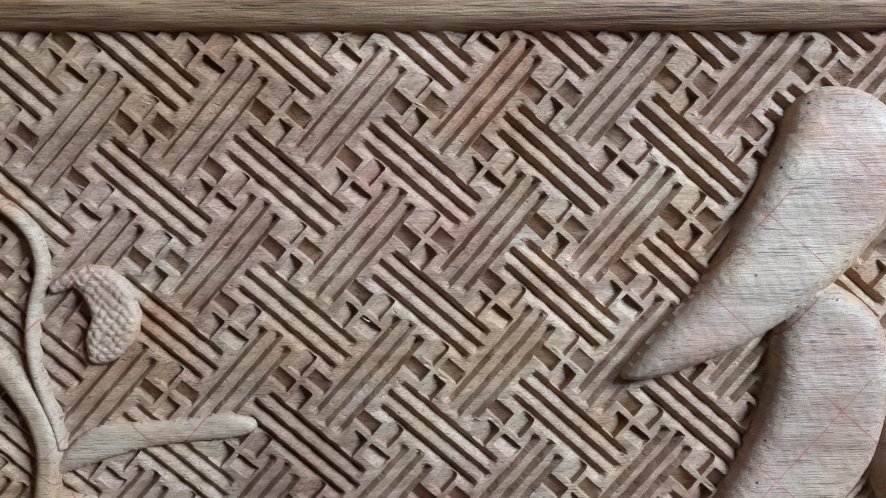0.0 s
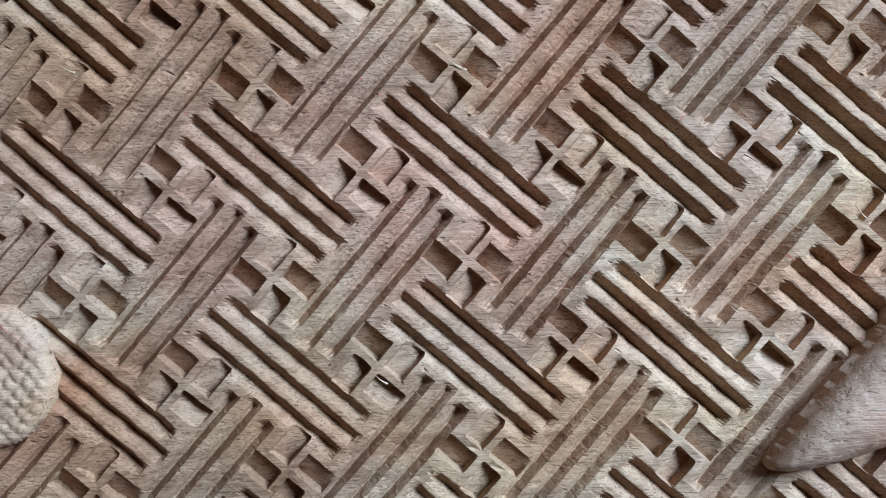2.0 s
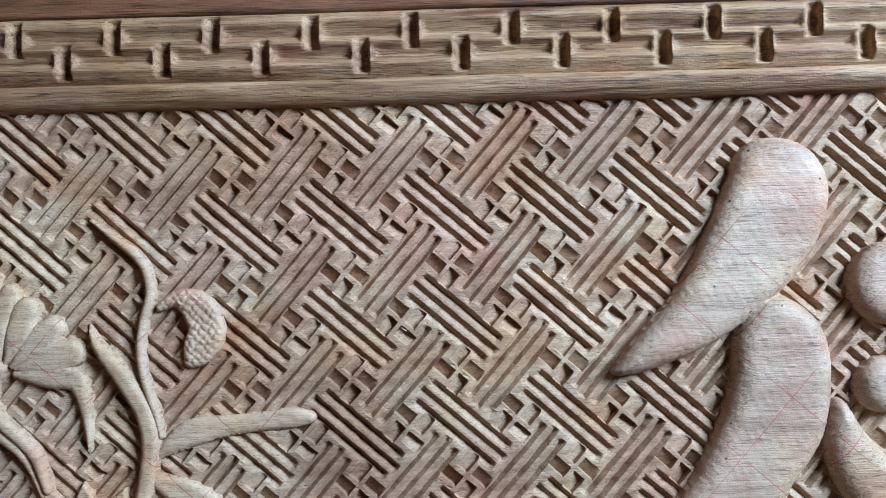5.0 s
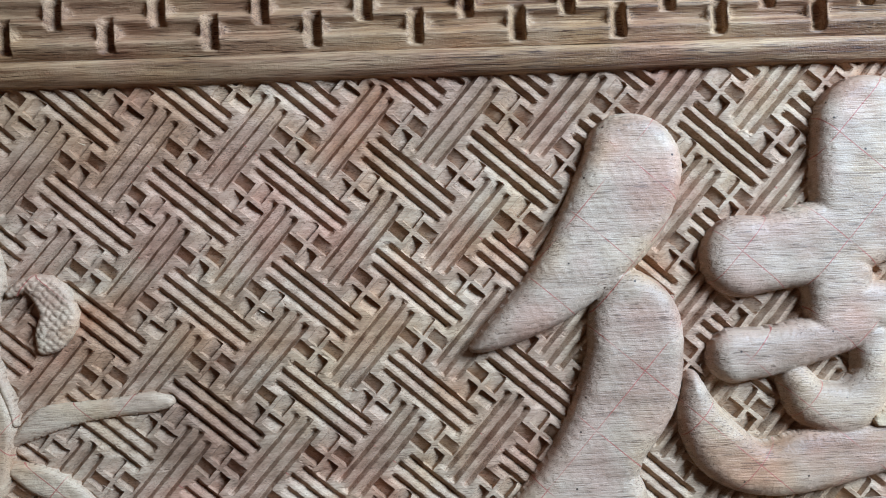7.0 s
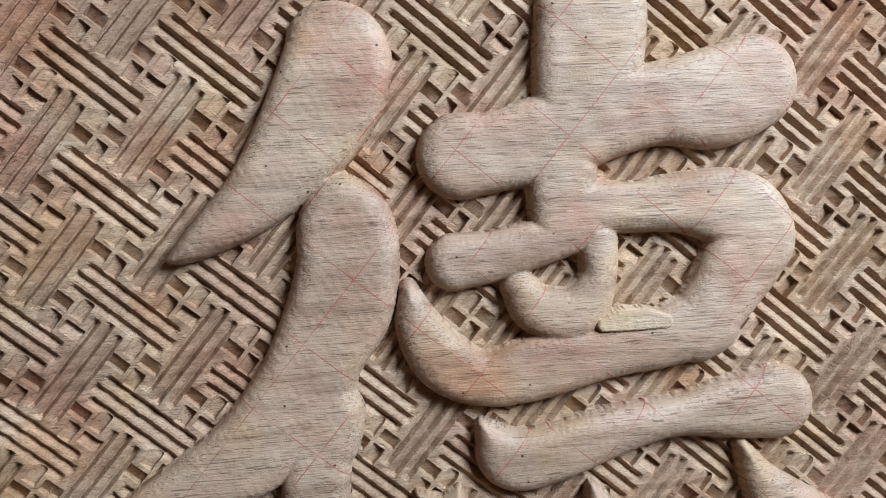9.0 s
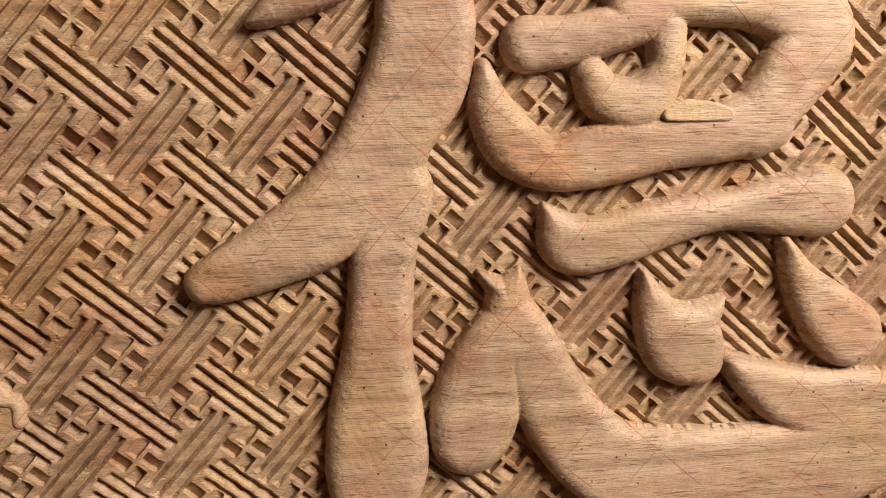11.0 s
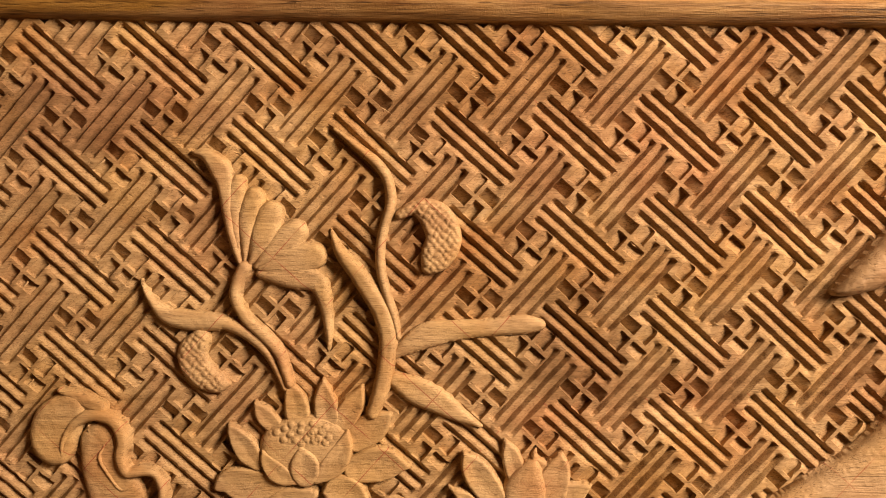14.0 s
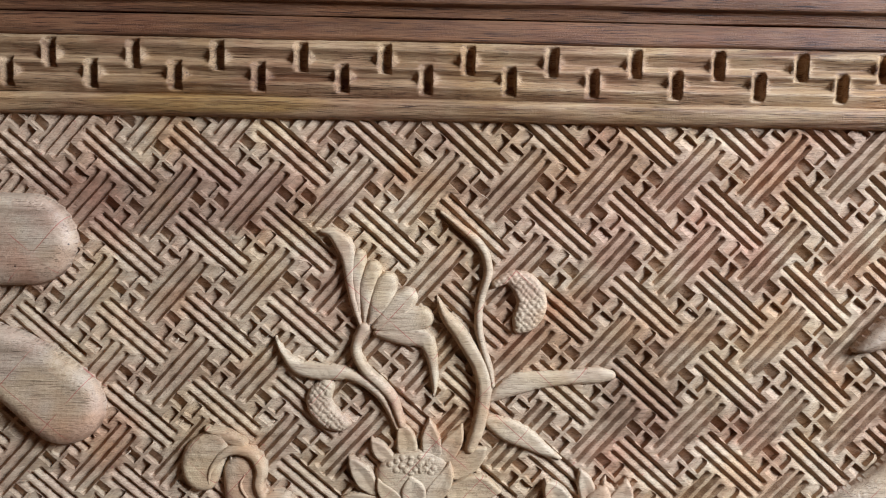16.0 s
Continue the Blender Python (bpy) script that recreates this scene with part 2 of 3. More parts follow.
# across a groove: the falling ones have a shaded wall and a pared slope, the rising ones a narrow steep cut under a long bevel
FALLING = ([-0.70, -0.50, -0.22, -0.10, 0.30, 0.36], [0.0, 0.10, 0.64, 1.0, 0.04, 0.0])
RISING = ([-0.70, -0.50, -0.22, -0.10, -0.02, 0.16, 0.30], [0.0, 0.10, 0.46, 0.90, 1.30, 0.38, 0.0])
LINES = [0, 0.15, 0.23, 0.5, 0.8, 1.14, 1.22]
for g in (2, 3, 4):
    LINES += [g + o for o in (-0.70, -0.50, -0.22, -0.10, -0.02, 0.16, 0.30, 0.36)]
LINES += [1.66, 4.26, 4.48, 4.62, 4.78, 4.86, 5.2, 5.5, 5.77, 5.85]
LINES.sort()
DEPTH = 0.0049


def fret_depth(u, v):
    """How deep the ground lies under the top of the board at lattice places u, v."""
    cu, cv = np.floor(u / 6), np.floor(v / 6)
    fu, fv = u - 6 * cu, v - 6 * cv
    d = np.zeros_like(u)
    # long grooves: along u in the odd squares, along v in the even ones; each overhangs its square by one unit
    for a, b, parity in ((u, v, 0), (v, u, 1)):
        row = np.floor(b / 6)
        fb = b - 6 * row
        for shift in (-1, 0, 1):
            col = np.floor(a / 6) + shift
            mine = ((col + row) % 2 == parity)
            along = a - (6 * col + 3)
            for g in (2, 3, 4):
                rnd = np.sin(col * 12.9898 + row * 78.233 + g * 37.7) * 43758.5453
                rnd = rnd - np.floor(rnd)
                across = np.interp(fb - g, *(FALLING if parity == 0 else RISING))
                end = np.clip((3.98 + 0.38 * (g == 3) + 0.16 * rnd - np.abs(along)) / 0.24, 0, 1)
                d = np.where(mine, np.maximum(d, np.minimum(across, end) * DEPTH * (0.82 + 0.4 * rnd)), d)
    # four slanted pits round each crossing
    su, sv = np.where(fu > 3, fu - 6, fu), np.where(fv > 3, fv - 6, fv)
    au, av = np.abs(su), np.abs(sv)
    # the pits turn like a pinwheel, the other way round at every second crossing
    odd = (np.round((u - su) / 6) + np.round((v - sv) / 6)) % 2 == 1
    long_u = (su * sv > 0) == odd
    lim_u, lim_v = np.where(long_u, PIT_LONG, PIT_SHORT), np.where(long_u, PIT_SHORT, PIT_LONG)
    inside = np.minimum(np.minimum(au - PIT_IN, lim_u - au), np.minimum(av - PIT_IN, lim_v - av))
    wall = np.clip(inside / 0.08, 0, 1)
    fall_u, fall_v = au / lim_u, av / lim_v
    even_slant = np.where(sv > 0, np.where(su < 0, 1.15 * (1 - fall_v), fall_u), np.where(su < 0, 1 - fall_u, 1.1 * (1 - fall_v)))
    odd_slant = np.where(sv > 0, np.where(su < 0, 1 - fall_u, 1.15 * (1 - fall_v)), np.where(su < 0, 1.15 * fall_v, fall_u))
    slant = np.where(odd, odd_slant, even_slant)
    iu, iv = np.round(u / 6), np.round(v / 6)
    rnd = np.sin(iu * 45.1 + iv * 91.7 + (su > 0) * 13.1 + (sv > 0) * 7.7) * 24634.63
    rnd = rnd - np.floor(rnd)
    return np.maximum(d, wall * DEPTH * (0.12 + 0.22 * rnd + 1.15 * slant))


def fret():
    inv = np.linalg.inv(np.array((STEP_U, STEP_V)).T)
    corners = np.array([(x, z) for x in (X0, X1) for z in (Z0, ZR + 0.01)]) - ORIGIN
    uv = corners @ inv.T
    lo, hi = np.floor(uv.min(0) / 6), np.ceil(uv.max(0) / 6)
    us = np.concatenate([6 * k + np.array(LINES) for k in np.arange(lo[0], hi[0])])
    vs = np.concatenate([6 * k + np.array(LINES) for k in np.arange(lo[1], hi[1])])
    U, V = np.meshgrid(us, vs, indexing="ij")
    X = ORIGIN[0] + U * STEP_U[0] + V * STEP_V[0]
    Z = ORIGIN[1] + U * STEP_U[1] + V * STEP_V[1]
    D = fret_depth(U, V)
    X = X + 0.0007 * wobble(X, Z, 3, 0.30) + 0.00010 * wobble(X, Z, 5, 0.011)
    Z = Z + 0.0007 * wobble(X, Z, 4, 0.30) + 0.00010 * wobble(X, Z, 6, 0.011)
    D = D * (1 + 0.08 * wobble(X, Z, 7, 0.03)) + 0.0005 * wobble(X, Z, 8, 0.016) + 0.0005
    chip = np.random.RandomState(12)
    X, Z = X + chip.normal(0, 0.00009, X.shape), Z + chip.normal(0, 0.00009, X.shape)
    D = D + np.abs(chip.normal(0, 0.00009, X.shape)) + 0.0007 * (chip.uniform(0, 1, X.shape) > 0.992)
    nv = len(vs)
    keep = (X > X0) & (X < X1) & (Z > Z0) & (Z < ZR + 0.008)
    quad = keep[:-1, :-1] & keep[1:, :-1] & keep[1:, 1:] & keep[:-1, 1:]
    i, j = np.nonzero(quad)
    a = i * nv + j
    faces = np.stack([a, a + nv, a + nv + 1, a + 1], 1)
    place = np.stack([X, D, Z], -1).reshape(-1, 3)
    um, vm = (us[i] + us[i + 1]) / 2, (vs[j] + vs[j + 1]) / 2
    # the raised bars between the long grooves of the middle of the board are pieces of their own
    bar = np.full(len(i), -1, dtype=np.int64)
    for a_, b_, parity, code in ((um, vm, 0, 0), (vm, um, 1, 1)):
        row = np.floor(b_ / 6)
        fb = b_ - 6 * row
        for shift in (-1, 0, 1):
            col = np.floor(a_ / 6) + shift
            cu, cv = (6 * col + 3, 6 * row + 3) if code == 0 else (6 * row + 3, 6 * col + 3)
            cx = ORIGIN[0] + cu * STEP_U[0] + cv * STEP_V[0]
            cz = ORIGIN[1] + cu * STEP_U[1] + cv * STEP_V[1]
            mine = ((col + row) % 2 == parity) & (np.abs(a_ - (6 * col + 3)) < 4.0) & (fb > 2) & (fb < 4)
            mine &= (cx > -0.56) & (cx < 0.5) & (cz > 1.22) & (cz < 1.59)
            bar = np.where(mine, (((col + 500) * 1000 + row + 500) * 2 + (fb > 3)) * 2 + code, bar).astype(np.int64)

    def piece(name, which, material):
        used, back = np.unique(faces[which], return_inverse=True)
        return adopt(mesh_object(name, place[used].tolist(), back.reshape(-1, 4).tolist(), material, smooth=False), panel)

    ground = piece("fret_ground", bar < 0, WOOD_FRET)
    order = np.argsort(bar, kind="stable")
    ids, starts = np.unique(bar[order], return_index=True)
    for k, n0 in zip(ids, starts):
        if k >= 0:
            piece("fret_bar", order[n0:n0 + int((bar == k).sum())], WOOD_FRET)
    return ground


fret()["label"] = "diagonal key fret cut into rough tan wood"


# ---- raised, rounded carving from brush-like lines ----
def curve_through(nodes, step=1.5):
    """Samples (x, z, r) in millimetres along a smooth line through the nodes."""
    p = np.array(nodes, float)
    p = np.vstack([2 * p[0] - p[1], p, 2 * p[-1] - p[-2]])
    out = []
    for k in range(1, len(p) - 2):
        n = max(2, int(np.linalg.norm(p[k + 1, :2] - p[k, :2]) / step))
        s = np.linspace(0, 1, n, endpoint=False)[:, None]
        out.append(0.5 * (2 * p[k] + (p[k + 1] - p[k - 1]) * s + (2 * p[k - 1] - 5 * p[k] + 4 * p[k + 1] - p[k + 2]) * s ** 2
                          + (3 * p[k] - p[k - 1] - 3 * p[k + 1] + p[k + 2]) * s ** 3))
    out.append(p[-2][None])
    q = np.vstack(out)
    q[:, 2] = np.maximum(q[:, 2], 0.4)
    return q


def raised(name, lines, height, soft, material, parent, label="", grid=1.7, sink=6.0, crown=0.4, power=2.3, seed=1, bumps=0, dish=0.0, chisel=0.0, ribs=()):
    """A raised form of the board: the union of round-ended lines, with a rounded shoulder of width soft (all millimetres)."""
    pts = np.vstack([curve_through(n) for n in lines])
    lo = (pts[:, :2] - pts[:, 2:]).min(0) - 2 * grid
    hi = (pts[:, :2] + pts[:, 2:]).max(0) + 2 * grid
    gx, gz = np.arange(lo[0], hi[0], grid), np.arange(lo[1], hi[1], grid)
    X, Z = np.meshgrid(gx, gz, indexing="ij")

    def dist(x, z):
        d = np.full(x.shape, 1e9)
        for cx, cz, r in pts:
            np.minimum(d, np.hypot(x - cx, z - cz) - r, out=d)
        return d

    d = dist(X, Z)
    e = 0.05
    near = np.abs(d) < 0.72 * grid
    nx, nz = X[near], Z[near]
    for _ in range(2):
        dd = dist(nx, nz)
        gx_, gz_ = (dist(nx + e, nz) - dd) / e, (dist(nx, nz + e) - dd) / e
        nx, nz = nx - dd * gx_, nz - dd * gz_
    X[near], Z[near] = nx, nz
    d[near] = 0.0
    inner = np.clip(-d / soft, 0, 1)
    H = height * (1 - (1 - inner) ** power) ** (1 / power) + crown * np.clip(-d / (3 * soft), 0, 1)
    H = H + np.where(inner > 0.05, 0.22 * wobble(X, Z, seed, 34.0) + 0.1 * wobble(X, Z, seed + 1, 9.0), 0)
    for rib in ribs:  # thin raised veins on the surface
        q = np.full(X.shape, 1e9)
        for cx, cz, _ in curve_through(rib, 0.8):
            np.minimum(q, np.hypot(X - cx, Z - cz), out=q)
        H = H + 0.9 * np.exp(-(q / 1.1) ** 2) - 0.35 * np.exp(-((q - 2.6) / 1.0) ** 2)
    if dish:
        H = H - dish * np.clip((-d - 0.5 * soft) / 9.0, 0, 1)
    if chisel:
        rough = np.random.RandomState(seed).uniform(-1, 1, X.shape)
        H = H + chisel * rough * np.where((inner > 0.04) & (inner < 0.75), np.clip(1.1 - inner, 0, 1), 0.08)
    if bumps == 1:  # scaly skin of a seed pod
        a, b = (X + Z) / 7.0 + 0.22 * wobble(X, Z, seed + 5, 16.0), (X - 0.8 * Z) / 6.6 + 0.22 * wobble(X, Z, seed + 6, 16.0)
        scale = np.abs(np.sin(a * math.pi)) * np.abs(np.sin(b * math.pi))
        H = H + np.clip(inner * 2, 0, 1) * (1.5 * np.sqrt(scale) - 0.8)
    if bumps == 2:  # seeds set in the flat head
        rs = np.random.RandomState(4)
        mid = pts[:, :2].mean(0)
        for k in range(19):
            ring, turn = math.sqrt((k + 0.5) / 19), k * 2.4
            sx, sz = mid + (23 * ring * math.cos(turn) + rs.uniform(-1.2, 1.2), 11 + 10 * ring * math.sin(turn) + rs.uniform(-1.2, 1.2))
            q = np.hypot(X - sx, Z - sz)
            H = H + np.where(q < 2.9, 1.1 * np.sqrt(np.clip(1 - (q / 2.9) ** 2, 0, 1)), np.where(q < 3.8, -0.4, 0))
    H = np.where(d >= 0, 0.4, H)
    ni, nj = X.shape
    inside = d <= 0
    quad = inside[:-1, :-1].astype(int) + inside[1:, :-1] + inside[1:, 1:] + inside[:-1, 1:]
    verts, faces, index = [], [], {}

    def vert(i, j):
        if (i, j) not in index:
            index[(i, j)] = len(verts)
            verts.append((X[i, j] / 1000, -H[i, j] / 1000, Z[i, j] / 1000))
        return index[(i, j)]

    for i, j in zip(*np.nonzero(quad >= 3)):
        loop = [(i, j), (i + 1, j), (i + 1, j + 1), (i, j + 1)]
        loop = [c for c in loop if inside[c]]
        faces.append([vert(*c) for c in loop])
    # side walls down into the ground
    count = {}
    for f in faces:
        for a, b in zip(f, f[1:] + f[:1]):
            count[(a, b)] = 1
    low = {}
    for (a, b) in list(count):
        if (b, a) in count:
            continue
        for k in (a, b):
            if k not in low:
                low[k] = len(verts)
                verts.append((verts[k][0], sink / 1000, verts[k][2]))
        faces.append([b, a, low[a], low[b]])
    ob = mesh_object(name, verts, faces, material)
    if label:
        ob["label"] = label
    return adopt(ob, parent)


CHARACTER = {
    "comp_a": [
        [(230, 1554, 30.0), (235, 1543, 37.7), (223, 1513, 38.6), (200, 1481, 32.3), (172, 1452, 23.6), (143, 1431, 15.9), (121, 1417, 8.3), (111, 1412, 3.4)],
        [(229, 1445, 22.4), (233, 1426, 34.6), (233, 1402, 36.5), (226, 1373, 37.6), (208, 1340, 33.5), (191, 1307, 35.4), (156, 1271, 32.0), (118, 1250, 25.9), (85, 1235, 20.0), (71, 1230, 15.7)],
        [(210, 1294, 24.1), (201, 1258, 25.4), (197, 1209, 25.2), (194, 1167, 28.0), (192, 1123, 36.6), (192, 1082, 40.6), (189, 1054, 33.8)],
        [(210, 1300, 25.5), (220, 1292, 19.0), (215, 1273, 18.3)],
    ],
    "comp_b": [
        [(414, 1566, 41.0), (411, 1537, 40.5), (405, 1495, 36.2)],
        [(316, 1473, 31.1), (341, 1475, 28.9), (381, 1483, 32.1), (421, 1496, 31.5), (461, 1503, 30.1), (502, 1505, 36.7), (528, 1514, 36.0)],
        [(388, 1457, 26.9), (388, 1422, 24.7)],
        [(308, 1398, 20.9), (338, 1401, 19.0), (378, 1411, 18.0), (402, 1421, 19.9)],
        [(395, 1433, 21.9), (439, 1430, 19.2), (479, 1431, 23.0), (516, 1423, 30.6), (530, 1406, 31.2), (524, 1392, 31.7), (503, 1361, 27.6), (484, 1337, 25.6)],
        [(354, 1378, 13.6), (367, 1360, 18.5), (395, 1355, 21.1), (412, 1380, 14.6), (412, 1408, 16.0)],
        [(274, 1382, 7.1), (280, 1354, 16.7), (297, 1327, 22.5), (325, 1312, 21.0), (365, 1317, 24.4), (414, 1327, 22.9), (456, 1332, 23.1), (491, 1342, 27.3)],
    ],
    "comp_c": [
        [(322, 1278, 5.3), (330, 1265, 13.3), (343, 1250, 23.3), (374, 1252, 22.6), (420, 1265, 19.2), (466, 1273, 16.6), (512, 1276, 24.4), (544, 1278, 29.3)],
    ],
    "comp_d": [
        [(292, 1190, 21.2), (280, 1162, 29.4), (272, 1132, 35.8), (267, 1107, 34.2), (264, 1098, 30.7)],
        [(272, 1231, 2.2), (279, 1224, 6.5), (288, 1216, 10.9), (294, 1202, 18.5)],
        [(302, 1233, 2.2), (300, 1224, 8.3), (296, 1213, 15.4), (295, 1197, 20.3)],
        [(296, 1203, 17.6), (308, 1174, 25.1), (325, 1136, 30.2), (348, 1097, 33.9), (382, 1067, 37.7), (436, 1056, 39.7), (499, 1054, 40.6), (574, 1058, 44.0), (622, 1078, 41.7)],
        [(474, 1152, 7.7), (499, 1134, 17.6), (545, 1111, 30.1), (612, 1100, 36.2)],
    ],
    "comp_e": [
        [(401, 1226, 3.6), (411, 1197, 16.6), (428, 1166, 26.4), (438, 1149, 18.1)],
        [(416, 1184, 19.6), (441, 1181, 19.9), (456, 1191, 12.3), (468, 1204, 2.4)],
        [(426, 1177, 24.5), (442, 1171, 26.6), (448, 1154, 23.9)],
    ],
    "comp_f": [
        [(517, 1247, 5.6), (534, 1214, 16.2), (561, 1183, 27.4), (578, 1169, 29.7)],
    ],
    "comp_g": [
        [(-726, 1500, 44.1), (-661, 1501, 42.6)],
    ],
    "comp_h": [
        [(-720, 1403, 26.5), (-674, 1377, 34.7), (-638, 1348, 38.6), (-635, 1344, 37.6)],
    ],
}
for k, (key, lines) in enumerate(CHARACTER.items()):
    raised("character_stroke", lines, 15.0, 16.0, WOOD_SMOOTH, panel, "smooth rounded raised character stroke with faint red lines", grid=1.25, seed=20 + k, chisel=0.5, power=2.2)
# pared facet; its paler wood also holds the light on its upward face
raised("ledge", [[(412, 1347, 6.0), (426, 1349, 8.5), (444, 1349, 8.5), (458, 1347, 6.5)]], 16.7, 2.5, PALE_WOOD, panel, "pale freshly pared ledge inside the character, light on it put into the colour", grid=1.2, seed=61, chisel=0.2, crown=0.0)

# ---- frame rail above the fret ----
rail = new("frame_rail")
rail.location = (0, 0, ZR)
tagged(rail, "dark brown wooden frame rail carved with key pattern", "frame rail")


def moulding(name, profile, material, parent, label="", n=170):
    """A straight run along x of a profile of (y, z) places."""
    xs = np.linspace(X0, X1, n)
    verts, faces = [], []
    m = len(profile)
    for i, x in enumerate(xs):
        for k, (y, z) in enumerate(profile):
            verts.append((x, y + 0.0003 * math.sin(x * 37 + k * 1.7), z + 0.0004 * math.sin(x * 21 + k)))
    for i in range(n - 1):
        for k in range(m - 1):
            faces.append((i * m + k, i * m + k + 1, (i + 1) * m + k + 1, (i + 1) * m + k))
    ob = mesh_object(name, verts, faces, material, smooth=True)
    if label:
        ob["label"] = label
    return adopt(ob, parent)


# profile of the rail: a bead, then three horizontal ridges
BAND = [(0.006, 1.6160), (-0.0030, 1.6172), (-0.0062, 1.6190), (-0.0090, 1.6240), (-0.0110, 1.6288), (-0.0112, 1.6310), (-0.0094, 1.6340), (-0.0040, 1.6362)]
adopt(moulding("bead", BAND, WOOD_RAIL, rail), rail)
RIDGES = [(1.6362, 0.0040), (1.6405, 0.0074), (1.6455, 0.0110), (1.6472, 0.0112), (1.6500, 0.0080), (1.6532, 0.0038), (1.6575, 0.0066), (1.6608, 0.0108),
          (1.6624, 0.0112), (1.6655, 0.0080), (1.6690, 0.0038), (1.6735, 0.0066), (1.6778, 0.0108), (1.6794, 0.0112), (1.6828, 0.0090), (1.6865, 0.0060)]
UPPER = [-0.1850 + 0.0749 * k for k in range(-9, 15)]
LOWER = [-0.2977 + 0.0750 * k for k in range(-8, 16)]


def key_band():
    """The band of ridges, cut by upright slots in two staggered rows, the valleys stopping short of each slot."""
    offs = [-0.0150, -0.0122, -0.0086, -0.0070, -0.0058, -0.0035, -0.0012, 0.0012, 0.0036, 0.0047, 0.0058, 0.0070, 0.0086, 0.0122, 0.0150]
    xs = sorted({round(min(max(c + o, X0), X1), 5) for c in UPPER + LOWER for o in offs})
    zs = sorted({round(z, 5) for z, _ in RIDGES} | {round(1.6362 + 0.0016 * k, 5) for k in range(1, 32)})
    X, Z = np.meshgrid(np.array(xs), np.array(zs), indexing="ij")
    H = np.interp(Z, [k[0] for k in RIDGES], [k[1] for k in RIDGES])
    for row, lo, hi in ((UPPER, 1.6575, 1.6842), (LOWER, 1.6398, 1.6662)):
        for n, c in enumerate(row):
            dx, mid, half = np.abs(X - c), (lo + hi) / 2, (hi - lo) / 2
            along = np.clip((half - np.abs(Z - mid)) / 0.0045, 0, 1) ** 0.6
            fill = np.clip((0.0118 - dx) / 0.0052, 0, 1) * np.clip((half - 0.001 - np.abs(Z - mid)) / 0.0045, 0, 1)
            H = np.maximum(H, 0.0104 * fill * fill * (3 - 2 * fill))
            cut = np.clip(np.minimum((X - c + 0.0072) / 0.0066, (0.0058 - (X - c)) / 0.0022), 0, 1)
            H = H - cut * along * (0.0096 + 0.0006 * math.sin(n * 2.3))
    H = H + 0.0002 * wobble(X, Z, 31, 0.02) + 0.00012 * wobble(X, Z, 32, 0.006)
    X = X + 0.0003 * wobble(X, Z, 33, 0.03)
    Z = Z + 0.0003 * wobble(X, Z, 34, 0.05)
    nz = len(zs)
    verts = np.stack([X, -H, Z], -1).reshape(-1, 3).tolist()
    faces = [(i * nz + j, (i + 1) * nz + j, (i + 1) * nz + j + 1, i * nz + j + 1) for i in range(len(xs) - 1) for j in range(nz - 1)]
    return adopt(mesh_object("key_band", verts, faces, WOOD_RAIL, smooth=True), rail)


key_band()["label"] = "three carved ridges cut by staggered upright slots"
moulding("upper_board", [(0.004, 1.6855), (-0.0064, 1.6862), (-0.0088, 1.6876), (-0.0092, 1.6895), (-0.0092, 1.7055), (-0.0080, 1.7062), (0.000, 1.7064)], WOOD_DARK, rail)
moulding("top_board", [(0.000, 1.7068), (-0.0098, 1.7070), (-0.0105, 1.7078), (-0.0105, 1.7165), (-0.0125, 1.7180), (-0.0165, 1.7185), (-0.0175, 1.7200), (-0.0175, 1.7500), (0.05, 1.76)], WOOD_DARK, rail)

